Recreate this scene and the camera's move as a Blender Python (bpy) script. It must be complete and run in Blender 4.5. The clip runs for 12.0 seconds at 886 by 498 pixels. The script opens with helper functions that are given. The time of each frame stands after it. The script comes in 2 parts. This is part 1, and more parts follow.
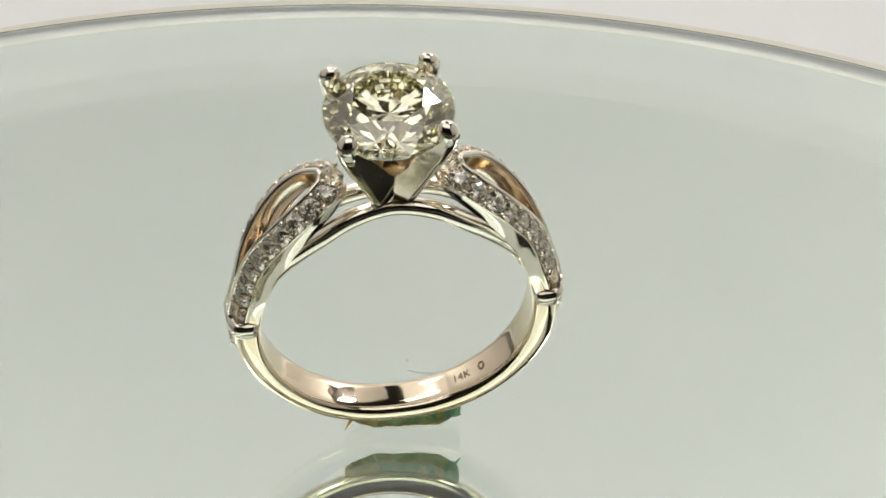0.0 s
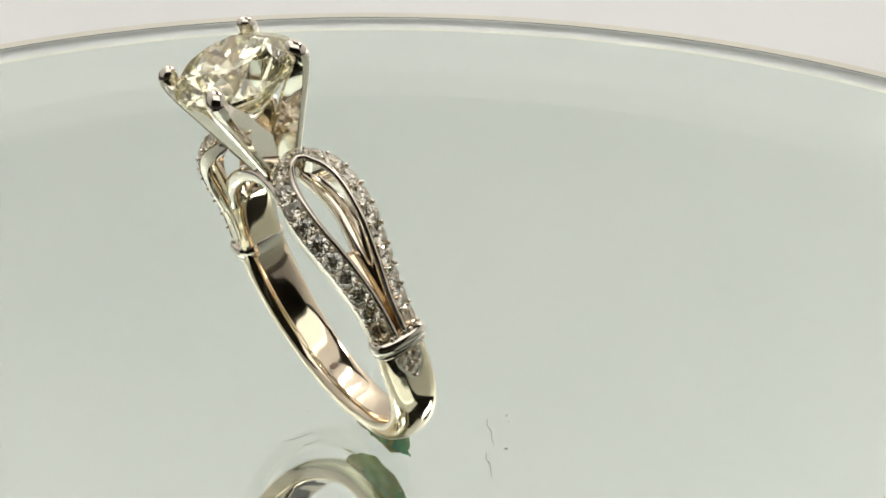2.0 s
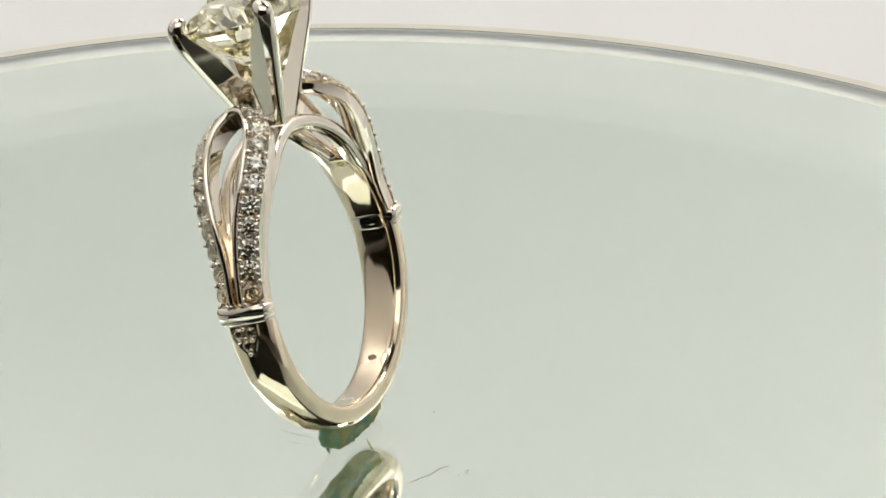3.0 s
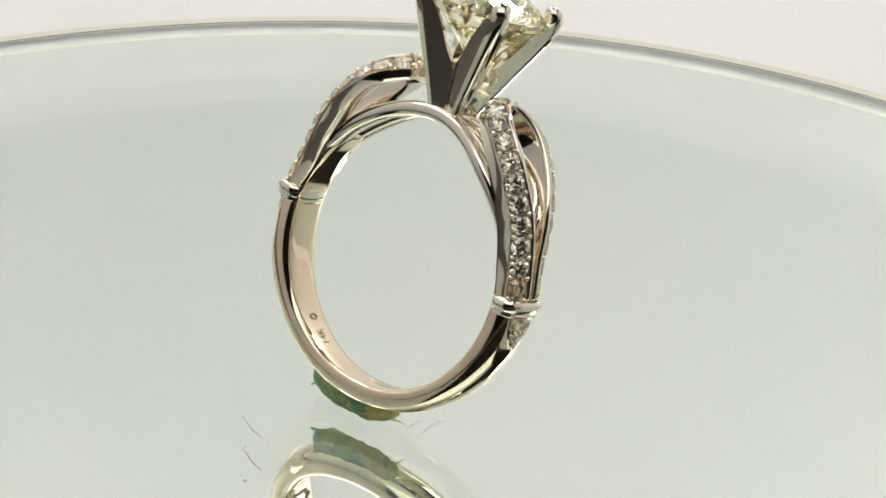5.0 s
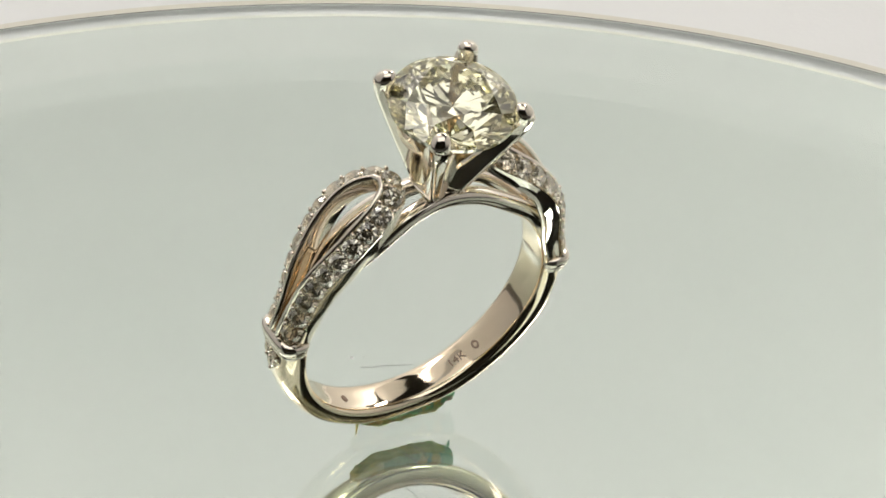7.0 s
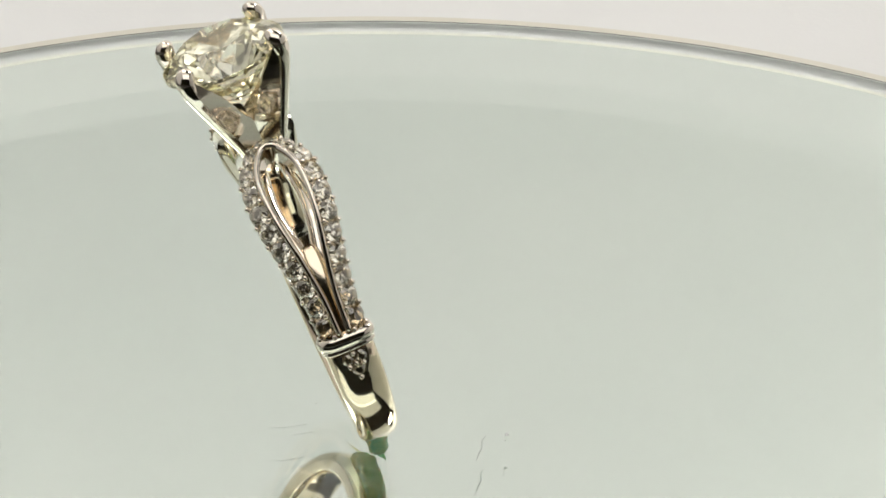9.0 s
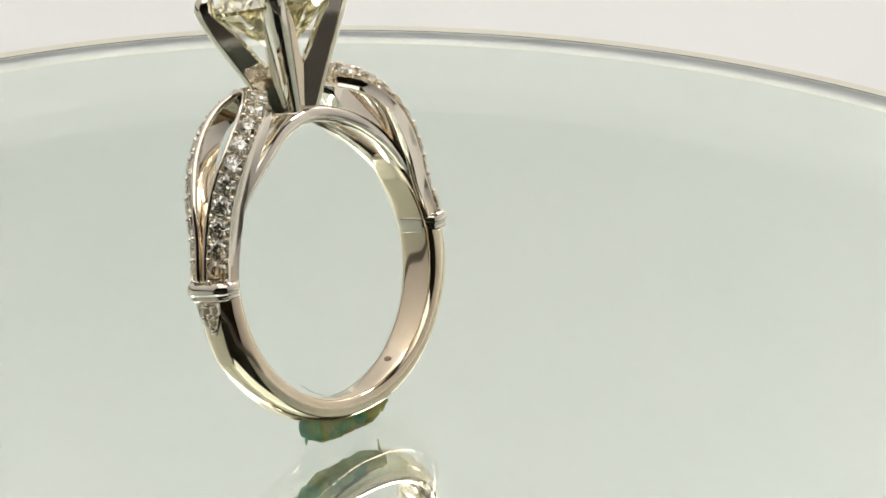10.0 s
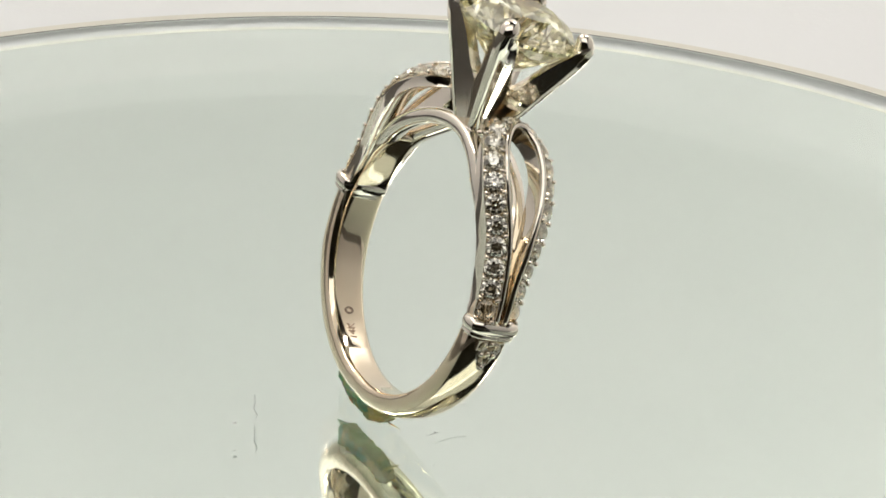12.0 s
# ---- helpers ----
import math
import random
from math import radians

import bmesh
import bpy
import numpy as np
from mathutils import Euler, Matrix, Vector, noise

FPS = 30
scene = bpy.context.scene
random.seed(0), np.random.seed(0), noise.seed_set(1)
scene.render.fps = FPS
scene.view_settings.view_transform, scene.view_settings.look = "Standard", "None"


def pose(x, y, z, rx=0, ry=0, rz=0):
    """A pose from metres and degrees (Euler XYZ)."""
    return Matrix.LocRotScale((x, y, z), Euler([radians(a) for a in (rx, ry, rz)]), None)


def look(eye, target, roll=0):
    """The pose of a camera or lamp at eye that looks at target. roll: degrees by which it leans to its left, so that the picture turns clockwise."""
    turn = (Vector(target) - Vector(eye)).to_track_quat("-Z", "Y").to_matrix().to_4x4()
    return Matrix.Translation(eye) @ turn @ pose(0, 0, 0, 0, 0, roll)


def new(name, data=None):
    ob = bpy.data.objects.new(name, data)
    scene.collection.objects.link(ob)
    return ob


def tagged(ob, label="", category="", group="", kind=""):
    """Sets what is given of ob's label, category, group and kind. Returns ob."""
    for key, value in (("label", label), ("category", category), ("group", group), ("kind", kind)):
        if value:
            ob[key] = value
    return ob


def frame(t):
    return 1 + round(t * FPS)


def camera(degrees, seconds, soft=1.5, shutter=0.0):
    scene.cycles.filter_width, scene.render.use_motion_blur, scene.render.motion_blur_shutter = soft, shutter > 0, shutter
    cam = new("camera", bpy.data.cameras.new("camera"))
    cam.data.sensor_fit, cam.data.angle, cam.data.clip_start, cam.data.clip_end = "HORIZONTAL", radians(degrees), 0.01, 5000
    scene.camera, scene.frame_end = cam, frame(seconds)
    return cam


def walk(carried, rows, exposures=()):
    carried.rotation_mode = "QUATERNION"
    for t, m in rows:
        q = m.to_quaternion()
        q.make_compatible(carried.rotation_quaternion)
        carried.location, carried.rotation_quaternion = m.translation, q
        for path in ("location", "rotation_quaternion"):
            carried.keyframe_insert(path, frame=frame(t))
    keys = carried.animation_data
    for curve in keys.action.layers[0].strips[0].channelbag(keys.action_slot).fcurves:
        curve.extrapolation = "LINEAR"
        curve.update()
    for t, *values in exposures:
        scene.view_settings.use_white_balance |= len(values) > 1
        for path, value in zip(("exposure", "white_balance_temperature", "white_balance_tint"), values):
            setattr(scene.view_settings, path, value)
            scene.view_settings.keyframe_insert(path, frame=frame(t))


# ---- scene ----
MM = 0.001

# ---- camera: fixed before the turning mirror ----
cam = camera(12.78, 12.0, soft=1.7)
EYE = Vector((0.0, -0.2240, 0.12275))
PITCH, YAW, ROLL = radians(26.2), radians(-1.105), 1.45
AHEAD = Vector((-math.sin(YAW) * math.cos(PITCH), math.cos(YAW) * math.cos(PITCH), -math.sin(PITCH)))
walk(cam, [(0.0, look(EYE, EYE + AHEAD, ROLL)), (12.0, look(EYE, EYE + AHEAD, ROLL))],
     exposures=[(0.0, -0.03), (1.5, 0.01), (2.5, 0.05), (4.5, 0.17), (5.5, 0.10), (6.5, 0.03), (7.5, 0.01), (9.0, 0.06), (10.5, 0.16), (12.0, 0.11)])

# ---- light: unseen fill lamps added above a white backdrop, in front and overhead, in a dark room ----
world = bpy.data.worlds.new("room_light")
world.use_nodes = True
world.node_tree.nodes["Background"].inputs[0].default_value = (0.9, 0.95, 1.0, 1)
world.node_tree.nodes["Background"].inputs[1].default_value = 0.05
scene.world = world


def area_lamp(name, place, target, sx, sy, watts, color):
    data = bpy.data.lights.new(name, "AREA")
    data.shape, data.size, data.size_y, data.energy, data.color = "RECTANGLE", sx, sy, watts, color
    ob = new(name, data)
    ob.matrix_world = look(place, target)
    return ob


# unseen lamps added to wash the backdrop and set its brightness across
area_lamp("backdrop_fill", (-0.13, 0.13, 0.43), (-0.03, 0.37, 0.15), 0.20, 0.08, 0.305, (1.0, 0.945, 0.945))
for x, y, watts in ((-0.2, 0.25, 0.47), (0.28, 0.25, 1.06)):
    area_lamp("wall_fill", (x, y, 0.43), (x * 0.72, 0.37, 0.15), 0.12, 0.08, watts, (1.0, 0.948, 0.94))
# unseen softer lamp added to brighten the stone, claws and band front
area_lamp("front_fill", (0, -0.215, 0.385), (0, 0, 0.01), 0.56, 0.20, 0.50, (1.0, 0.985, 0.95))
# unseen panels of light added to give the metal bright reflections
area_lamp("overhead_fill", (-0.07, -0.09, 0.437), (-0.07, -0.09, 0.0), 0.70, 0.16, 0.15, (1.0, 0.97, 0.93))
area_lamp("side_fill", (-0.23, 0.19, 0.437), (-0.23, 0.19, 0.0), 0.38, 0.33, 0.144, (1.0, 0.97, 0.93))
scene.cycles.max_bounces = scene.cycles.transmission_bounces = scene.cycles.glossy_bounces = 24


# ---- materials ----
def material(name):
    m = bpy.data.materials.new(name)
    m.use_nodes = True
    return m, m.node_tree.nodes, m.node_tree.links, m.node_tree.nodes["Principled BSDF"]


def noise_node(nodes, links, scale, detail=4.0, rough=0.55, stretch=None):
    tc = nodes.new("ShaderNodeTexCoord")
    n = nodes.new("ShaderNodeTexNoise")
    n.inputs["Scale"].default_value, n.inputs["Detail"].default_value, n.inputs["Roughness"].default_value = scale, detail, rough
    if stretch:
        mp = nodes.new("ShaderNodeMapping")
        mp.inputs["Scale"].default_value = stretch
        links.new(tc.outputs["Object"], mp.inputs["Vector"])
        links.new(mp.outputs["Vector"], n.inputs["Vector"])
    else:
        links.new(tc.outputs["Object"], n.inputs["Vector"])
    return n


def ramp(nodes, links, source, lo, hi, a, b):
    r = nodes.new("ShaderNodeValToRGB")
    r.color_ramp.elements[0].position, r.color_ramp.elements[1].position = lo, hi
    r.color_ramp.elements[0].color, r.color_ramp.elements[1].color = (*a, 1), (*b, 1)
    links.new(source, r.inputs["Fac"])
    return r.outputs["Color"]


def metal(name, base, worn, rough):
    m, nodes, links, p = material(name)
    p.inputs["Metallic"].default_value = 1.0
    big = noise_node(nodes, links, 300.0, 3)
    links.new(ramp(nodes, links, big.outputs["Fac"], 0.35, 0.7, base, worn), p.inputs["Base Color"])
    fine = noise_node(nodes, links, 2600.0, 5, 0.6)
    g = nodes.new("ShaderNodeMapRange")
    g.inputs["To Min"].default_value, g.inputs["To Max"].default_value = rough * 0.5, rough * 1.6
    links.new(fine.outputs["Fac"], g.inputs["Value"])
    links.new(g.outputs["Result"], p.inputs["Roughness"])
    bump = nodes.new("ShaderNodeBump")
    bump.inputs["Strength"].default_value, bump.inputs["Distance"].default_value = 0.05, 0.00004
    links.new(big.outputs["Fac"], bump.inputs["Height"])
    links.new(bump.outputs["Normal"], p.inputs["Normal"])
    return m


def gem(name, color, ior):
    m, nodes, links, p = material(name)
    nodes.remove(p)
    g = nodes.new("ShaderNodeBsdfGlass")
    g.inputs["Color"].default_value, g.inputs["IOR"].default_value, g.inputs["Roughness"].default_value = (*color, 1), ior, 0.0
    links.new(g.outputs[0], nodes["Material Output"].inputs["Surface"])
    return m


WHITE_GOLD = metal("white_gold", (0.855, 0.795, 0.695), (0.795, 0.73, 0.62), 0.07)
# same alloy as the white gold, warm reflections of the surroundings tinted in
GOLD_WARM_LIT = metal("gold_warm_lit", (0.87, 0.755, 0.575), (0.81, 0.685, 0.50), 0.08)
STAMP_DARK = metal("stamp_dark", (0.26, 0.19, 0.14), (0.36, 0.28, 0.21), 0.45)
YELLOW_DIAMOND = gem("pale_yellow_diamond", (0.998, 0.992, 0.93), 2.42)
MELEE_DIAMOND = gem("clear_diamond", (0.996, 0.985, 0.95), 2.42)


def glass_plate():
    m, nodes, links, p = material("greenish_plate_glass")
    nodes.remove(p)
    g = nodes.new("ShaderNodeBsdfGlass")
    g.inputs["Color"].default_value, g.inputs["IOR"].default_value, g.inputs["Roughness"].default_value = (0.962, 0.983, 0.967, 1), 1.52, 0.0
    links.new(g.outputs[0], nodes["Material Output"].inputs["Surface"])
    return m


PLATE_GLASS = glass_plate()


def silver_back():
    m, nodes, links, p = material("silver_coating")
    p.inputs["Metallic"].default_value, p.inputs["Roughness"].default_value = 1.0, 0.015
    n = noise_node(nodes, links, 25.0, 3)
    links.new(ramp(nodes, links, n.outputs["Fac"], 0.3, 0.75, (0.86, 0.885, 0.865), (0.885, 0.905, 0.885)), p.inputs["Base Color"])
    return m


SILVER = silver_back()


def cloth(name, a, b, rough=0.9, scale=14.0):
    m, nodes, links, p = material(name)
    n = noise_node(nodes, links, scale, 5)
    links.new(ramp(nodes, links, n.outputs["Fac"], 0.3, 0.75, a, b), p.inputs["Base Color"])
    p.inputs["Roughness"].default_value = rough
    w = noise_node(nodes, links, 1800.0, 2)
    bump = nodes.new("ShaderNodeBump")
    bump.inputs["Strength"].default_value, bump.inputs["Distance"].default_value = 0.1, 0.0002
    links.new(w.outputs["Fac"], bump.inputs["Height"])
    links.new(bump.outputs["Normal"], p.inputs["Normal"])
    return m


CLOTH_WHITE = cloth("white_cloth", (0.79, 0.80, 0.785), (0.85, 0.83, 0.815), 0.9, 6.0)
TABLE_WHITE = cloth("table_white", (0.69, 0.70, 0.675), (0.74, 0.75, 0.72))
TABLE_DARK = cloth("dark_table", (0.022, 0.02, 0.016), (0.035, 0.03, 0.024), 0.6)
ROOM_DARK = cloth("dark_room", (0.05, 0.04, 0.022), (0.075, 0.06, 0.034))


def wax(name, a, b):
    m, nodes, links, p = material(name)
    n = noise_node(nodes, links, 900.0, 4)
    links.new(ramp(nodes, links, n.outputs["Fac"], 0.3, 0.7, a, b), p.inputs["Base Color"])
    p.inputs["Roughness"].default_value = 0.4
    p.inputs["Transmission Weight"].default_value = 0.35
    p.inputs["IOR"].default_value = 1.25
    p.inputs["Subsurface Weight"].default_value, p.inputs["Subsurface Scale"].default_value = 0.6, 0.002
    bump = nodes.new("ShaderNodeBump")
    bump.inputs["Strength"].default_value, bump.inputs["Distance"].default_value = 0.4, 0.0002
    links.new(n.outputs["Fac"], bump.inputs["Height"])
    links.new(bump.outputs["Normal"], p.inputs["Normal"])
    thin = nodes.new("ShaderNodeBsdfTranslucent")
    links.new(p.inputs["Base Color"].links[0].from_socket, thin.inputs["Color"])
    both = nodes.new("ShaderNodeMixShader")
    both.inputs[0].default_value = 0.5
    links.new(p.outputs[0], both.inputs[1])
    links.new(thin.outputs[0], both.inputs[2])
    links.new(both.outputs[0], nodes["Material Output"].inputs["Surface"])
    return m


WAX_GREEN = wax("green_wax", (0.26, 0.60, 0.48), (0.68, 0.84, 0.58))
WAX_OLIVE = wax("olive_wax", (0.36, 0.46, 0.22), (0.82, 0.82, 0.50))
WAX_YELLOW = wax("yellow_wax", (0.88, 0.76, 0.28), (0.95, 0.91, 0.62))
FROSTED = cloth("ground_glass_edge", (0.52, 0.515, 0.515), (0.58, 0.57, 0.57), 0.5)
ARRIS = cloth("rim_seam", (0.58, 0.56, 0.46), (0.65, 0.63, 0.53), 0.5)
LINT = cloth("grey_lint", (0.30, 0.30, 0.30), (0.46, 0.46, 0.45))


# ---- mesh helpers (shapes in millimetres) ----
def part(name, bm, mat, parent=None, label="", smooth=True, sharp=None):
    me = bpy.data.meshes.new(name)
    bmesh.ops.recalc_face_normals(bm, faces=bm.faces[:])
    if sharp is not None:
        for e in bm.edges:
            if len(e.link_faces) == 2 and e.calc_face_angle(0) > radians(sharp):
                e.smooth = False
    for f in bm.faces:
        f.smooth = smooth
    bm.transform(Matrix.Scale(MM, 4))
    bm.to_mesh(me)
    bm.free()
    me.materials.append(mat)
    ob = new(name, me)
    if parent:
        ob.parent = parent
    return tagged(ob, label=label)


def loft(bm, rings, closed=False, caps=True):
    """Skin a list of closed point rings of equal length."""
    rows = [[bm.verts.new(p) for p in r] for r in rings]
    n = len(rows[0])
    pairs = list(zip(rows, rows[1:])) + ([(rows[-1], rows[0])] if closed else [])
    for a, b in pairs:
        for i in range(n):
            bm.faces.new((a[i], a[(i + 1) % n], b[(i + 1) % n], b[i]))
    if caps and not closed:
        bm.faces.new(rows[0])
        bm.faces.new(list(reversed(rows[-1])))
    return rows


def smoothstep(a, b, x):
    x = min(1, max(0, (x - a) / (b - a)))
    return x * x * (3 - 2 * x)


def spline(keys, x):
    """Catmull-Rom through (x, value) keys."""
    if x <= keys[0][0]:
        return keys[0][1]
    if x >= keys[-1][0]:
        return keys[-1][1]
    i = max(k for k in range(len(keys) - 1) if keys[k][0] <= x)
    (x1, a), (x2, b) = keys[i], keys[i + 1]
    x0, p = keys[i - 1] if i > 0 else keys[i]
    x3, q = keys[i + 2] if i + 2 < len(keys) else keys[i + 1]
    ma = (b - p) / (x2 - x0)
    mb = (q - a) / (x3 - x1)
    h = x2 - x1
    u = (x - x1) / h
    return (2 * u**3 - 3 * u**2 + 1) * a + (u**3 - 2 * u**2 + u) * h * ma + (3 * u**2 - 2 * u**3) * b + (u**3 - u**2) * h * mb


# ---- setting: backdrop, unseen reflectors added at the sides and overhead, table and room ----
def slab(name, x0, x1, y0, y1, z0, z1, mat, label):
    bm = bmesh.new()
    bmesh.ops.create_cube(bm, size=1)
    bm.transform(Matrix.Translation(((x0 + x1) / 2, (y0 + y1) / 2, (z0 + z1) / 2)) @ Matrix.Diagonal((x1 - x0, y1 - y0, z1 - z0, 1)))
    return tagged(part(name, bm, mat, smooth=False), label=label, kind="structure")


TABLE_Z = -3.25
slab("floor", -72, 320, -30, 370, TABLE_Z - 0.6, TABLE_Z, TABLE_WHITE, "white sheet on the table under the turning mirror")
slab("table", -330, 330, -330, 370, TABLE_Z - 12, TABLE_Z - 0.6, TABLE_DARK, "dark table top under the turning mirror")
slab("wall_back", -320, 320, 370, 380, TABLE_Z - 12, 440, CLOTH_WHITE, "white fabric backdrop behind the turning mirror")
# unseen side screen added to put bright reflections into the band
slab("side_reflector_left", -330, -320, -200, 370, TABLE_Z - 12, 440, CLOTH_WHITE, "unseen white reflector screen added beside the turning mirror")
# three unseen overhead panels, added and cut to steer reflections in claws and band
slab("ceiling", -430, 290, -175, -5, 440, 450, CLOTH_WHITE, "unseen white reflector panel added above the turning mirror")
slab("top_reflector_rear", -430, -40, -5, 370, 440, 450, CLOTH_WHITE, "unseen white reflector panel added above the backdrop")
slab("top_reflector_right", 20, 200, 178, 370, 440, 450, CLOTH_WHITE, "unseen white reflector panel added above the backdrop")
# unseen side screen added for the band, kept low so the claws reflect dark
slab("side_reflector_right", 320, 330, -330, 380, TABLE_Z - 12, 330, CLOTH_WHITE, "unseen white reflector screen added beside the turning mirror")
slab("room_floor", -750, 750, -750, 750, -60, -40, ROOM_DARK, "dark floor of the room round the photo table")
slab("room_ceiling", -750, 750, -750, 750, 750, 770, ROOM_DARK, "dark ceiling of the room round the photo table")
for n, (x0, x1, y0, y1) in enumerate(((-770, -750, -750, 750), (750, 770, -750, 750), (-750, 750, -770, -750), (-750, 750, 750, 770))):
    slab("room_wall_%d" % (n + 1), x0, x1, y0, y1, -60, 770, ROOM_DARK, "dark wall of the room round the photo table")

# ---- the round bevelled mirror ----
DISC_C = (0.95, 2.65)
DISC_R, BEVEL, EDGE, THICK = 71.0, 14.8, 1.6, 3.0
BARE = 2.9  # unsilvered margin


def round_mirror():
    root = tagged(new("round_mirror"), label="round silvered glass mirror with greenish tint on a white table", category="mirror")
    N = 256
    ang = [2 * math.pi * i / N for i in range(N)]

    def circle(r, z):
        return [(r * math.cos(a), r * math.sin(a), z) for a in ang]

    bm = bmesh.new()
    rows = [circle(DISC_R - BEVEL, 0), circle(DISC_R - 0.15, -(THICK - EDGE)), circle(DISC_R, -(THICK - EDGE) - 0.15),
            circle(DISC_R, -THICK + 0.1), circle(DISC_R - 0.1, -THICK)]
    loft(bm, rows)
    part("glass", bm, PLATE_GLASS, root, "clear bevelled plate glass", smooth=False).visible_shadow = False
    bm = bmesh.new()
    loft(bm, [circle(DISC_R - BARE, -THICK - 0.012), circle(DISC_R - BARE, -THICK - 0.18)])
    part("silver_backing", bm, SILVER, root, "silvered reflecting back", smooth=False)
    top = THICK - EDGE
    slope = (THICK - EDGE) / BEVEL

    def band(name, r0, r1, mat, label, down=0.0):
        """A thin matt ring on the slope of the bevel, closed round the rim where down is set."""
        bm = bmesh.new()
        z0, z1 = -top + (DISC_R - r0) * slope, -top + (DISC_R - r1) * slope
        rows = [circle(r0, z0 + 0.012), circle(r1, z1 + 0.03)]
        rows += [circle(r1, z1 - down)] if down else [circle(r1, z1 + 0.006)]
        rows += [circle(r0, z0 + 0.004)] if not down else [circle(DISC_R + 0.01, z1 - down), circle(DISC_R + 0.01, -top + 0.005), circle(r0, z0 + 0.004)]
        loft(bm, rows, closed=True)
        part(name, bm, mat, root, label, smooth=False)

    bm = bmesh.new()
    loft(bm, [circle(DISC_R - a, -THICK - z) for a, z in ((BARE - 0.02, 0.012), (BARE - 0.55, 0.012), (BARE - 0.55, 0.2), (BARE - 0.02, 0.2))], closed=True)
    part("backing_seam", bm, ARRIS, root, "dull olive edge of the backing", smooth=False)
    bm = bmesh.new()
    loft(bm, [circle(DISC_R - a, -THICK - z) for a, z in ((BARE - 0.57, 0.012), (0.1, 0.012), (0.1, 0.2), (BARE - 0.57, 0.2))], closed=True)
    part("bare_margin", bm, FROSTED, root, "pale ground margin round the silvering", smooth=False)
    band("rim_arris", DISC_R - 0.8, DISC_R + 0.3, ARRIS, "dull olive seam of the rim", 1.3)
    return root


MIRROR = round_mirror()


# ---- cut stones ----
def brilliant(r, table=0.57, crown=34.5, pav=40.75, girdle=0.03, detail=True):
    """A round brilliant with its girdle at z = 0."""
    bm = bmesh.new()
    tc, tp, g = math.tan(radians(crown)), math.tan(radians(pav)), girdle * r
    P = lambda rr, k, z: bm.verts.new((rr * math.cos(k * math.pi / 8), rr * math.sin(k * math.pi / 8), z))
    if detail:
        rt = table * r
        T = [P(rt, 2 * k, g + (r - rt) * tc) for k in range(8)]
        rs = 0.5 * (rt + r) * 1.0
        S = [P(rs, 2 * k + 1, g + (r - rs * math.cos(math.pi / 8)) * tc) for k in range(8)]
        U = [P(r, k / 3, g) for k in range(48)]
        L = [P(r, k / 3, -g) for k in range(48)]
        rl = 0.22 * r
        Q = [P(rl, 2 * k + 1, -g - (r - rl * math.cos(math.pi / 8)) * tp) for k in range(8)]
        C = bm.verts.new((0, 0, -g - r * tp))
        bm.faces.new(T)
        for k in range(8):
            n = (k + 1) % 8
            bm.faces.new((T[k], S[k], T[n]))
            a = 6 * k
            bm.faces.new((T[k], S[k - 1], U[a], S[k]))
            bm.faces.new((S[k], U[a], U[a + 1], U[a + 2], U[a + 3]))
            bm.faces.new((S[k], U[a + 3], U[a + 4], U[a + 5], U[(a + 6) % 48]))
            bm.faces.new((C, Q[k - 1], L[a], Q[k]))
            bm.faces.new((Q[k], L[a + 3], L[a + 2], L[a + 1], L[a]))
            bm.faces.new((Q[k], L[(a + 6) % 48], L[a + 5], L[a + 4], L[a + 3]))
        for k in range(48):
            n = (k + 1) % 48
            bm.faces.new((U[k], U[n], L[n], L[k]))
    else:
        rt = table * r
        T = [P(rt, 2 * k + 1, g + (r - rt) * tc) for k in range(8)]
        U = [P(r, 2 * k, g) for k in range(8)]
        C = bm.verts.new((0, 0, g - r * tp))
        bm.faces.new(T)
        for k in range(8):
            n = (k + 1) % 8
            bm.faces.new((T[k], U[k], U[n]))
            bm.faces.new((T[k], U[n], T[n]))
            bm.faces.new((C, U[n], U[k]))
    return bm


# ---- the ring, built round the middle of its finger hole: x across, y through, z to the stone ----
RING_O = Vector((1.33, -3.49, 10.2)) * MM


def ring_pose():
    """Turned a little, leaning to the front, one shoulder higher."""
    m = Matrix.Rotation(radians(8.42), 4, "Z") @ Matrix.Rotation(radians(19.5), 4, "X") @ Matrix.Rotation(radians(-5.06), 4, "Y")
    m.translation = RING_O
    return m


RING_POSE = ring_pose()
RING = tagged(new("diamond_ring"), label="white gold ring with pale yellow round diamond and pave loop shoulders", category="ring")


def section(w, r0, r1, n=24, power=3.6):
    """Rounded cross-section of the band: (y, radius) points."""
    pts = []
    for i in range(n):
        a = 2 * math.pi * i / n
        c, s = math.cos(a), math.sin(a)
        k = (abs(c) ** power + abs(s) ** power) ** (-1 / power)
        pts.append((w / 2 * c * k, (r0 + r1) / 2 + (r1 - r0) / 2 * s * k))
    return pts


def around(phi, y, r):
    """A point at the angle phi above the +x axis."""
    return Vector((r * math.cos(phi), y, r * math.sin(phi)))


def domed(w, r0, r1, n=32):
    """Cross-section of the band: nearly flat inside with eased edges, domed outside."""
    mid, pts = r0 + 0.42 * (r1 - r0), []
    for i in range(n):
        a = 2 * math.pi * i / n
        c, q = math.cos(a), math.sin(a)
        power = 2.5 if q > 0 else 4.6
        k = (abs(c) ** power + abs(q) ** power) ** (-1 / power)
        pts.append((w / 2 * c * k, mid + (r1 - mid if q > 0 else mid - r0) * q * k))
    return pts


BAND_IN = [(-90, 8.3), (-40, 8.42), (0, 8.5), (20, 8.5), (55, 8.7), (75, 9.15), (90, 9.32), (105, 9.15)]
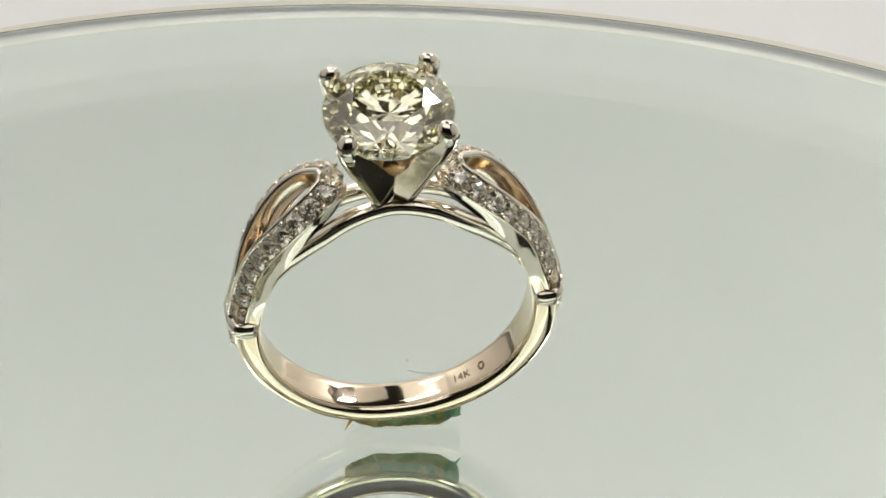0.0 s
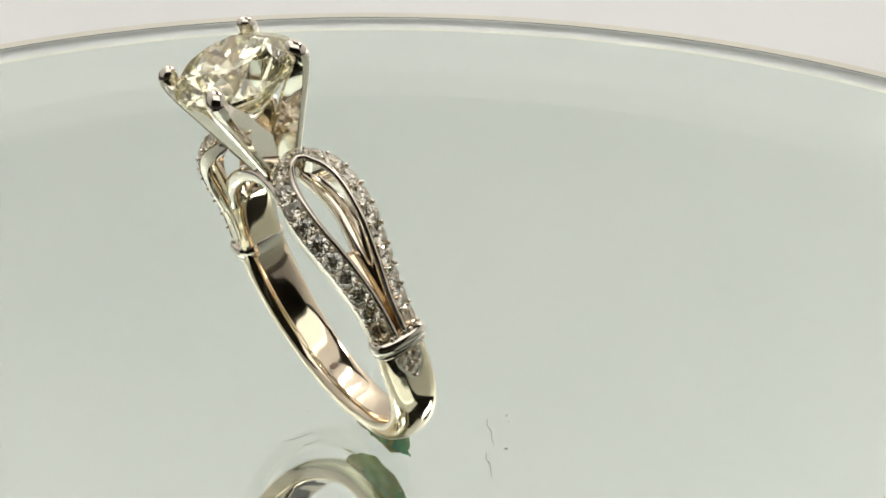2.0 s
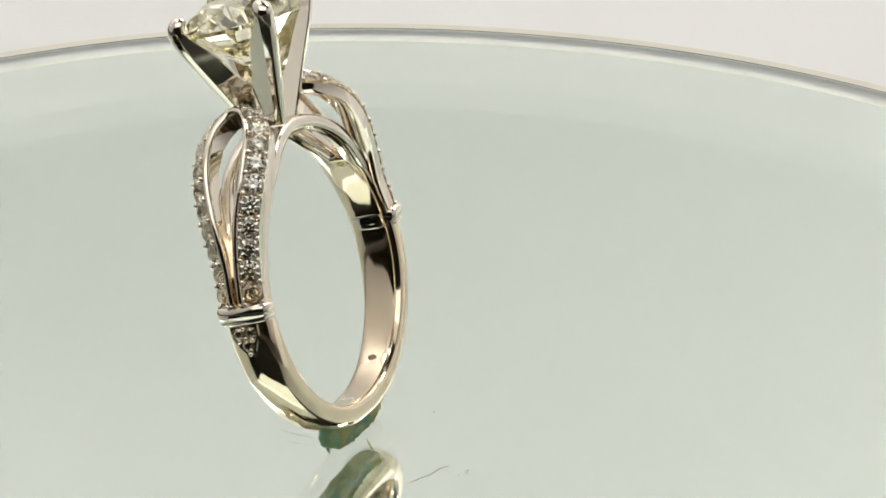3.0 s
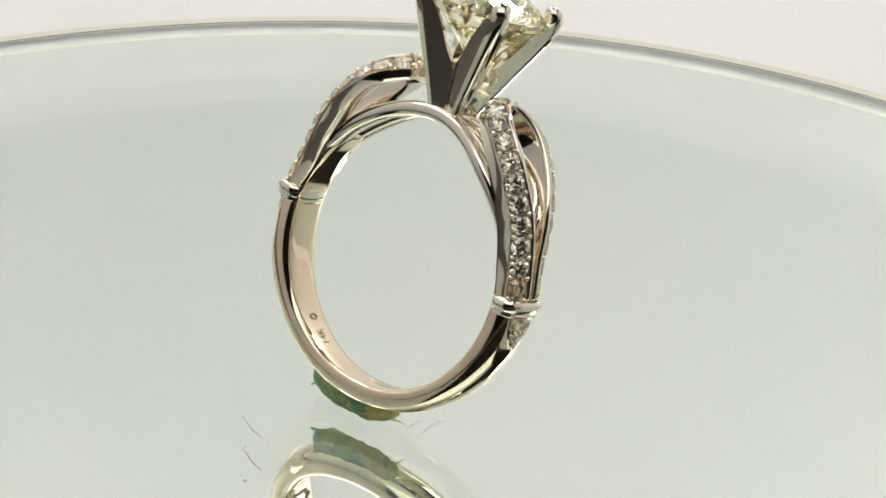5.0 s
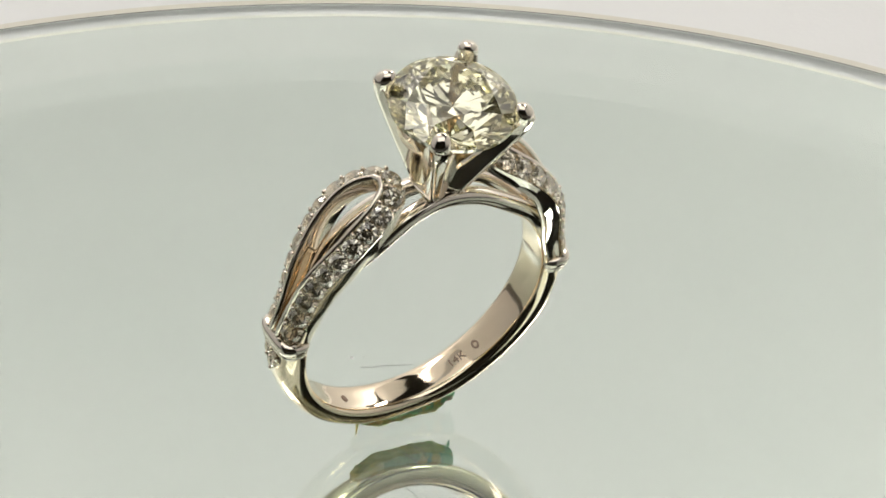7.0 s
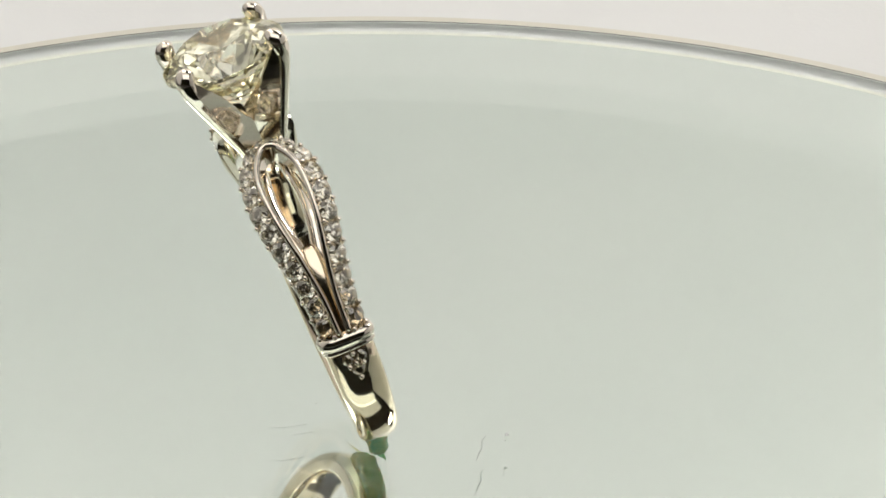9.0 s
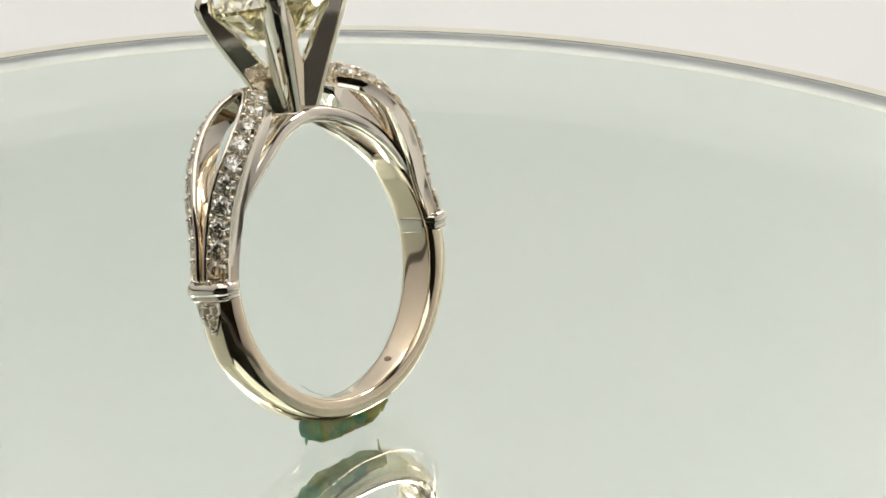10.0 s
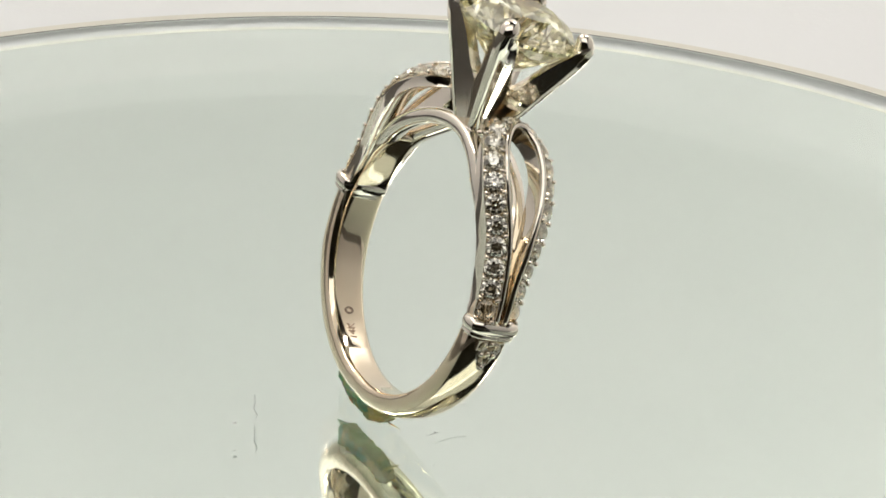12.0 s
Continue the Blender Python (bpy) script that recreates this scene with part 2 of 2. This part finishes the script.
BAND_OUT = [(-90, 9.85), (-40, 10.0), (-5, 10.25), (12, 10.0), (35, 9.6), (60, 9.85), (75, 10.2), (90, 10.36), (105, 10.2)]


def shank():
    """The band from one shoulder round below to the other, open at the top where it forks."""
    bm = bmesh.new()
    rings = []
    N = 120
    for i in range(N + 1):
        phi = radians(138 + (402 - 138) * i / N)
        up = math.degrees(math.asin(math.sin(phi)))  # -90 bottom, 90 top
        w = spline([(-90, 2.5), (-40, 2.85), (-3, 3.1), (25, 2.75), (35, 2.5), (42, 1.5)], up)
        fuller = 0.24 * max(0, math.cos(phi)) * smoothstep(-8, -22, up)  # one side of the band is a little heavier
        rings.append([around(phi, y, r) for y, r in domed(w, spline(BAND_IN, up), spline(BAND_OUT, up) + fuller)])
    loft(bm, rings)
    return part("shank", bm, GOLD_WARM_LIT, RING, "polished gold band with warm reflections tinted into its colour")


def bridge(sign):
    """One of the two slim arches into which the band forks, carrying the claw setting."""
    bm = bmesh.new()
    rings = []
    N = 72
    for i in range(N + 1):
        phi = radians(27 + 126 * i / N)
        up = math.degrees(math.asin(math.sin(phi)))
        y0 = sign * spline([(27, 0.68), (38, 0.80), (50, 1.10), (62, 1.25), (76, 1.05), (90, 0.88), (104, 1.05)], up)
        w = spline([(27, 1.1), (34, 1.45), (44, 1.4), (58, 1.25), (90, 1.2)], up)
        thin = spline([(27, 0.25), (36, 0.02), (90, 0.0)], up)
        rings.append([around(phi, y0 + y, r) for y, r in section(w, spline(BAND_IN, up) + thin, spline(BAND_OUT, up) - thin, 24, 2.6)])
    loft(bm, rings)
    return part("bridge", bm, WHITE_GOLD, RING, "slim polished arch under the setting")


shank()
for sign in (1, -1):
    bridge(sign)


def collar(side):
    bm = bmesh.new()
    rings = []
    base = 5.1
    prof = [(-0.62, 0.0), (-0.58, 0.12), (-0.50, 0.18), (-0.40, 0.18), (-0.32, 0.13), (-0.22, 0.22), (-0.04, 0.29), (0.18, 0.30), (0.36, 0.25), (0.5, 0.14), (0.55, 0.0)]
    for dz, grow in prof:
        phi = radians(base + math.degrees(dz / 9.6))
        ring = []
        for y, r in section(3.1 + 2 * grow, 8.5 - 0.25 * grow, 10.25 + 1.5 * grow, 36, 3.0):
            p = around(phi, y, r)
            p.x *= side
            ring.append(p)
        rings.append(ring)
    loft(bm, rings)
    return part("collar", bm, WHITE_GOLD, RING, "polished raised collar wrapped round the band")


for side in (1, -1):
    collar(side)

# centre line of one pave loop, from the collar up and round its tip: share of the way, angle, radius, sideways
LOOP_PHI = [(0, 8.5), (0.2, 22), (0.4, 36), (0.6, 49), (0.8, 62.2), (0.9, 68.4), (0.96, 72.2), (1, 73.8)]
LOOP_R = [(0, 10.05), (0.2, 10.15), (0.4, 10.8), (0.6, 11.45), (0.8, 12.15), (1, 12.62)]
LOOP_Y = [(0, 0.95), (0.2, 1.05), (0.4, 1.45), (0.6, 1.9), (0.75, 2.0), (0.86, 1.72), (0.94, 1.12), (0.985, 0.5), (1, 0)]


def loop_point(u, side):
    """u from 0 to 2: up the near strand, round the tip, down the far one."""
    s, sign = (u, -1) if u <= 1 else (2 - u, 1)
    p = around(radians(spline(LOOP_PHI, s)), sign * spline(LOOP_Y, s), spline(LOOP_R, s))
    p.x *= side
    return p


def loop_frame(u, side):
    p = loop_point(u, side)
    t = (loop_point(min(2, u + 0.004), side) - loop_point(max(0, u - 0.004), side)).normalized()
    rad = Vector((p.x, 0, p.z)).normalized()
    rad = (rad - t * rad.dot(t)).normalized()
    out = -t.cross(rad) * side
    tilt = radians(35)
    n = (rad * math.cos(tilt) + out * math.sin(tilt)).normalized()
    w = (out * math.cos(tilt) - rad * math.sin(tilt)).normalized()
    return p, t, rad, out, n, w


def even_steps(side, count):
    """Values of u at even distances along the loop."""
    us = [i / 600 * 2 for i in range(601)]
    ps = [loop_point(u, side) for u in us]
    d = [0.0]
    for a, b in zip(ps, ps[1:]):
        d.append(d[-1] + (b - a).length)
    return [float(np.interp(d[-1] * (i + 0.5) / count, d, us)) for i in range(count)], d[-1]


MELEE = {}


def melee(r):
    if r not in MELEE:
        bm = brilliant(r, table=0.55, girdle=0.04)
        bmesh.ops.recalc_face_normals(bm, faces=bm.faces[:])
        bm.transform(Matrix.Scale(MM, 4))
        me = bpy.data.meshes.new("small_diamond")
        bm.to_mesh(me)
        bm.free()
        me.materials.append(MELEE_DIAMOND)
        MELEE[r] = me
    return MELEE[r]


def bead_mesh():
    bm = bmesh.new()
    bmesh.ops.create_icosphere(bm, subdivisions=1, radius=0.19)
    for f in bm.faces:
        f.smooth = True
    bm.transform(Matrix.Scale(MM, 4))
    me = bpy.data.meshes.new("bead")
    bm.to_mesh(me)
    bm.free()
    me.materials.append(WHITE_GOLD)
    return me


BEAD = bead_mesh()


def set_on(name, mesh, parent, p, n, t, turn=0.0):
    """An object of its own at p (mm), its z along n."""
    n = n.normalized()
    x = (t - n * t.dot(n)).normalized()
    m = Matrix((x, n.cross(x), n)).transposed().to_4x4() @ Matrix.Rotation(turn, 4, "Z")
    m.translation = p * MM
    ob = new(name, mesh)
    ob.parent = parent
    ob.matrix_basis = m
    return ob


STONES = 21


def shoulder(side):
    rng = random.Random(5 + side)
    M = 120
    rings, wire = [], []
    for i in range(M + 1):
        u = 2 * i / M
        p, t, rad, out, n, w = loop_frame(u, side)
        s = min(u, 2 - u)
        phi = spline(LOOP_PHI, s)
        depth = spline([(5, 1.15), (30, 1.35), (44, 1.4), (56, 1.15), (77, 0.8)], phi)
        foot = -rad * depth
        lean = min(0.72, spline(LOOP_Y, s) * 0.75) if s < 0.6 else 0.72
        rings.append([p + w * 0.70 - n * 0.02, p + w * 0.77 - n * 0.12, p + w * 0.80 - n * 0.34, p + w * 0.58 + foot * 0.8 + out * 0.1,
                      p + w * 0.38 + foot, p - out * lean + foot, p - w * 0.68 - n * 0.1, p - w * 0.58 - n * 0.03,
                      p + w * 0.02 - n * 0.60, p + w * 0.58 - n * 0.03])
        # polished wire along the inside of the loop
        c = p - w * 0.76 - n * 0.05
        wire.append([c + w * 0.19 * math.cos(a) + n * 0.23 * math.sin(a) for a in [2 * math.pi * k / 10 for k in range(10)]])
    bm = bmesh.new()
    loft(bm, rings)
    arm = part("pave_loop", bm, WHITE_GOLD, RING, "split loop shoulder set with small diamonds", sharp=50)
    bm = bmesh.new()
    loft(bm, wire)
    part("loop_rim", bm, WHITE_GOLD, arm, "polished rim wire round the open loop")
    us, length = even_steps(side, STONES)
    r = round(length / STONES / 2 * 0.985, 3)
    for u in us:
        p, t, rad, out, n, w = loop_frame(u, side)
        set_on("small_diamond", melee(r), arm, p + w * 0.04 + n * 0.10, n + Vector([rng.uniform(-0.06, 0.06) for _ in range(3)]), t, rng.uniform(0, 0.8))
    gaps = [(a + b) / 2 for a, b in zip(us, us[1:])] + [us[0] - (us[1] - us[0]) / 2, us[-1] + (us[1] - us[0]) / 2]
    for u in gaps:
        p, t, rad, out, n, w = loop_frame(u, side)
        for k in (-0.50, 0.56):
            set_on("bead", BEAD, arm, p + w * k + n * 0.19, n, t)
    return arm


for side in (1, -1):
    shoulder(side)


def pave_tip(side):
    """Three small stones in a pointed plate below the collar."""
    plate = bmesh.new()
    outline = [(1.0, -0.95), (-3.0, -0.9), (-6.8, -0.6), (-10.8, -0.12), (-10.8, 0.12), (-6.8, 0.6), (-3.0, 0.9), (1.0, 0.95)]
    rows = []
    for r in (10.10, 10.33):
        row = []
        for a, y in outline:
            p = around(radians(a), y, r)
            p.x *= side
            row.append(p)
        rows.append(row)
    loft(plate, rows)
    ob = part("pave_tip", plate, WHITE_GOLD, RING, "pointed plate with three small diamonds below the collar", smooth=False)
    for a, y, rr in ((-1.4, -0.42, 0.38), (-1.4, 0.44, 0.38), (-5.9, 0.0, 0.42)):
        p = around(radians(a), y, 10.37)
        p.x *= side
        n = Vector((p.x, 0, p.z)).normalized()
        set_on("small_diamond", melee(rr), ob, p, n, Vector((0, 1, 0)), 0.3)
    for a, y in ((0.4, 0.0), (-4.0, -0.45), (-4.0, 0.45), (-9.0, 0.0), (-3.3, 0.0)):
        p = around(radians(a), y, 10.40)
        p.x *= side
        set_on("bead", BEAD, ob, p, Vector((p.x, 0, p.z)), Vector((0, 1, 0)))


for side in (1, -1):
    pave_tip(side)

# ---- head: four flared claws round the centre stone ----
GIRDLE_Z, STONE_R = 16.95, 3.97


HEAD_TURN = Matrix.Translation((0, 0, 0.01045)) @ Matrix.Rotation(radians(3.3), 4, "Z") @ Matrix.Rotation(radians(1.6), 4, "X") @ Matrix.Translation((0, 0, -0.0102))


def claw(sx, sy):
    """One claw at the corner (sx, sy): a rounded rib with two thin webs that fold in towards the seams."""
    bm = bmesh.new()
    rings = []
    fold = math.tan(radians(21))
    for s in [i / 24 for i in range(25)]:
        z = 9.9 + 7.5 * s
        X = spline([(0, 1.22), (0.25, 1.88), (0.5, 2.55), (0.75, 3.22), (0.9, 3.56), (1, 3.68)], s)
        reach = X - spline([(0.0, 0.004), (0.38, 0.004), (0.5, 0.5), (0.75, 1.35), (0.9, 2.1), (1, 2.6)], s)
        rib = min(spline([(0, 0.5), (0.5, 0.66), (1, 0.8)], s), reach * 0.9)
        step, t = 0.07, 0.30
        inner = step + fold * (reach - rib)  # how far the web's edge lies behind the face of the rib
        q = rib * 0.62
        arc = [(X - q + q * math.cos(k * math.pi / 14), X - q + q * math.sin(k * math.pi / 14)) for k in range(8)]
        half = [(X - inner, X - reach), (X - step, X - rib - 0.03), (X, X - rib)]
        back = [(X - reach, X - inner - t), (X - rib - t, X - rib - t), (X - inner - t, X - reach)]
        pts = half + arc + [(y, x) for x, y in reversed(half)] + back
        rings.append([(sx * x, sy * y, z) for x, y in pts])
    loft(bm, rings)
    # rounded tip bent in over the stone
    path = [(2.95, 16.3, 0.45), (3.01, 16.8, 0.58), (3.04, 17.3, 0.63), (3.03, 17.6, 0.64)]
    path += [(3.03 - 0.15 * math.sin(k * math.pi / 16), 17.6 + 0.72 * math.sin(k * math.pi / 16), max(0.015, 0.64 * math.cos(k * math.pi / 16))) for k in range(1, 9)]
    loft(bm, [[(sx * (c + r * math.cos(k)), sy * (c + r * math.sin(k)), z) for k in [2 * math.pi * j / 18 for j in range(18)]] for c, z, r in path])
    return bm


def head():
    bm = bmesh.new()
    loft(bm, [[(x * k, y * k, z) for x, y in ((1, 1), (-1, 1), (-1, -1), (1, -1))] for k, z in ((1.0, 9.75), (1.2, 9.95), (1.3, 10.25), (0.9, 10.3))])
    seat = part("head", bm, WHITE_GOLD, RING, "square polished base of the claw setting")
    for sx, sy in ((1, 1), (-1, 1), (-1, -1), (1, -1)):
        ob = part("claw", claw(sx, sy), WHITE_GOLD, RING, "tapered folded claw with a rounded tip", sharp=40)
        ob.matrix_basis = HEAD_TURN
    bm = brilliant(STONE_R)
    bm.transform(Matrix.Translation((0, 0, GIRDLE_Z)) @ Matrix.Rotation(radians(9), 4, "Z"))
    stone = part("centre_diamond", bm, YELLOW_DIAMOND, RING, "large round brilliant pale yellow diamond", smooth=False)
    stone.matrix_basis = HEAD_TURN


head()


# ---- stamp inside the band ----
def stamp(text, phi0, size, depth=0.02):
    cu = bpy.data.curves.new("stamp", "FONT")
    cu.body, cu.size, cu.align_x, cu.align_y = text, size, "CENTER", "CENTER"
    tmp = new("stamp_text", cu)
    dg = bpy.context.evaluated_depsgraph_get()
    me = bpy.data.meshes.new_from_object(tmp.evaluated_get(dg))
    bpy.data.objects.remove(tmp)
    bpy.data.curves.remove(cu)
    bm = bmesh.new()
    bm.from_mesh(me)
    bpy.data.meshes.remove(me)
    bmesh.ops.subdivide_edges(bm, edges=[e for e in bm.edges if e.calc_length() > 0.3], cuts=2)
    for v in bm.verts:
        a = radians(phi0) + v.co.x / 8.5
        v.co = around(a, v.co.y, 8.345 - depth)
    return part("stamp", bm, STAMP_DARK, RING, "small stamped fineness mark inside the band", smooth=False)


stamp("14K", -60.5, 0.8)


def maker_mark(phi):
    """A small open oval beside the fineness mark."""
    bm = bmesh.new()
    outer = [around(radians(phi) + 0.25 * math.cos(a) / 8.4, 0.33 * math.sin(a), 8.345) for a in [2 * math.pi * k / 16 for k in range(16)]]
    inner = [around(radians(phi) + 0.14 * math.cos(a) / 8.4, 0.21 * math.sin(a), 8.345) for a in [2 * math.pi * k / 16 for k in range(16)]]
    low = [around(radians(phi) + 0.19 * math.cos(a) / 8.4, 0.27 * math.sin(a), 8.6) for a in [2 * math.pi * k / 16 for k in range(16)]]
    loft(bm, [outer, inner, low], closed=True)
    return part("maker_mark", bm, STAMP_DARK, RING, "small open oval punch mark", smooth=False)


maker_mark(-50)


def dot_mark(phi):
    bm = bmesh.new()
    loft(bm, [[around(radians(phi) + 0.2 * math.cos(a) / 8.5, 0.3 * math.sin(a) - 0.1, r) for a in [2 * math.pi * k / 14 for k in range(14)]] for r in (8.5, 8.33)])
    return part("punch_mark", bm, STAMP_DARK, RING, "small dark oval punch mark", smooth=False)


dot_mark(-121)


# ---- putty that holds the ring up ----
def smear(name, mat, parent, x0, x1, hw, lift, sink, seed, label):
    """Wax squeezed between the band and the glass, from x0 to x1 along the band."""
    bm = bmesh.new()
    rings = []
    n = max(8, int((x1 - x0) * 12))
    for i in range(n + 1):
        u = i / n
        x = x0 + (x1 - x0) * u
        full = max(0.0, 1 - abs(2 * u - 1) ** 5) ** 0.5
        foot = (RING_POSE @ (Vector((x, 0, -math.sqrt(9.75**2 - x * x))) * MM)) / MM
        side = (RING_POSE.to_3x3() @ Vector((0, 1, 0)))
        side.z = 0
        side.normalize()
        low = max(0.006, (abs(x - 0.5) - 2.1) * 0.4) + sink
        high = max(low + 0.1, foot.z + lift)
        ring = []
        for k in range(22):
            a = 2 * math.pi * k / 22
            c, q = math.cos(a), math.sin(a)
            f = (abs(c) ** 3 + abs(q) ** 3) ** (-1 / 3)
            wob = 1 + 0.35 * noise.noise(Vector((x * 1.3 + seed, c * 1.3, q * 1.3))) + 0.28 * noise.noise(Vector((x * 4.0, c * 3 + seed, q * 3)))
            h = (low + high) / 2 + (high - low) / 2 * q * f * (0.35 + 0.65 * full)
            p = Vector((foot.x, foot.y, 0)) + side * (hw * (0.15 + 0.85 * full) * c * f * wob)
            p.z = max(0.006, h + 0.13 * noise.noise(Vector((x * 2.6 + seed, c * 2, q * 2))) + 0.05 * noise.noise(Vector((x * 7, c * 4 + seed, q))))
            ring.append(p)
        rings.append(ring)
    loft(bm, rings)
    return part(name, bm, mat, parent, label)


PUTTY = tagged(new("wax_putty"), label="smear of green and yellow sticky wax under the ring", category="wax")
smear("wax_base", WAX_OLIVE, PUTTY, -3.2, 3.7, 0.55, -0.5, 0.0, 2.0, "translucent olive wax")
smear("green_smear", WAX_GREEN, PUTTY, -1.3, 2.7, 0.62, 0.05, 0.14, 1.0, "teal green wax")
smear("green_smear", WAX_GREEN, PUTTY, 2.7, 4.1, 0.5, 0.2, 0.12, 6.0, "teal green wax")
smear("yellow_smear", WAX_YELLOW, PUTTY, -3.4, -1.0, 0.6, 0.15, 0.05, 3.0, "translucent yellow wax")
smear("yellow_smear", WAX_YELLOW, PUTTY, 0.9, 3.2, 0.6, 0.3, 0.4, 4.0, "translucent yellow wax")


def wisp(points, r, mat, label):
    """A thin pulled thread of wax through a few points."""
    bm = bmesh.new()
    rings = []
    for i, p in enumerate(points):
        k = r * (1 - 0.75 * i / (len(points) - 1))
        rings.append([Vector(p) + Vector((k * math.cos(a), 0.6 * k * math.sin(a), k * math.sin(a))) for a in [math.pi * j / 3 for j in range(6)]])
    loft(bm, rings)
    return part("wax_thread", bm, mat, PUTTY, label)


def foot_of(x, dy=0.0, z=0.2):
    p = (RING_POSE @ (Vector((x, 0, -math.sqrt(9.75**2 - x * x))) * MM)) / MM
    return (p.x, p.y + dy, z)


wisp([foot_of(-3.0, 0, 0.5), foot_of(-3.25, -0.35, 0.3), foot_of(-3.42, -0.6, 0.1)], 0.12, WAX_YELLOW, "pulled thread of pale wax")
wisp([foot_of(3.7, 0, 0.7), foot_of(3.95, 0.2, 0.6), foot_of(4.1, 0.4, 0.42)], 0.2, WAX_GREEN, "ragged teal end of the wax")


# ---- lint and scratches lying on the glass ----
def lint(points, width=0.07):
    bm = bmesh.new()
    rings = []
    for i, (x, y) in enumerate(points):
        a, b = points[max(0, i - 1)], points[min(len(points) - 1, i + 1)]
        t = Vector((b[0] - a[0], b[1] - a[1], 0)).normalized()
        s = Vector((-t.y, t.x, 0)) * width / 2 * (1 if 0 < i < len(points) - 1 else 0.4)
        p = Vector((x, y, 0))
        rings.append([p + s + Vector((0, 0, 0.004)), p + s + Vector((0, 0, 0.03)), p - s + Vector((0, 0, 0.03)), p - s + Vector((0, 0, 0.004))])
    loft(bm, rings)
    return tagged(part("lint_fibre", bm, LINT), label="fine grey lint fibre lying on the mirror", category="lint", group="lint on the mirror")


FIBRES = [lint([(2.3, 7.15), (3.0, 6.8), (3.9, 6.75), (4.6, 6.45), (5.7, 6.15)], 0.05), lint([(0.45, -6.7), (0.5, -5.6), (0.3, -4.9), (0.1, -4.2)], 0.04),
          lint([(1.5, -5.3), (1.35, -4.6), (1.15, -3.9)], 0.035), lint([(9.85, 3.55), (9.5, 3.72)], 0.06), lint([(-3.2, 2.9), (-3.4, 2.6)], 0.08)]


def speck(x, y, r):
    bm = bmesh.new()
    bmesh.ops.create_icosphere(bm, subdivisions=2, radius=r)
    for v in bm.verts:
        v.co *= 1 + 0.4 * noise.noise(v.co * 4 / r * 0.3)
        v.co.z = max(0.004, v.co.z * 0.35 + 0.05)
    bm.transform(Matrix.Translation((x, y, 0)))
    return tagged(part("dust_speck", bm, CLOTH_WHITE), label="tiny white dust speck lying on the mirror", category="dust", group="dust on the mirror")


FIBRES += [speck(2.3, 8.5, 0.13), speck(3.1, 8.3, 0.07), speck(-2.6, -3.4, 0.07)]

# ---- the slow turn of the mirror with all that is on it ----
TURN = [(0.0, 0.0), (0.25, -0.2), (0.5, -1.3), (0.6, -2.9), (0.7, -5.5), (0.8, -9.0), (0.9, -13.5), (1.0, -18.5), (1.25, -30.0), (1.5, -42.1), (1.75, -55.0), (2.0, -68.2)]
SWAY = [(2.0, 0.0), (2.5, 0.4), (3.0, 1.2), (4.0, 0.6), (5.0, 0.0), (6.0, 0.8), (6.5, 1.8), (7.0, 2.6), (7.5, 3.3), (8.5, 2.4), (9.5, 1.4), (10.0, 0.8), (10.5, -0.3), (11.0, -1.0), (11.5, -1.8), (12.0, -2.5)]
TURN += [(2.0 + 0.25 * i, -68.3 - 54.04 * 0.25 * i + spline(SWAY, 2.0 + 0.25 * i)) for i in range(1, 41)]


def motions():
    home = {MIRROR: pose(DISC_C[0] * MM, DISC_C[1] * MM, 0), RING: RING_POSE, PUTTY: pose(0, 0, 0)}
    for f in FIBRES:
        home[f] = pose(0, 0, 0)
    for thing, m in home.items():
        walk(thing, [(t, pose(0, 0, 0, 0, 0, a) @ m) for t, a in TURN])


motions()
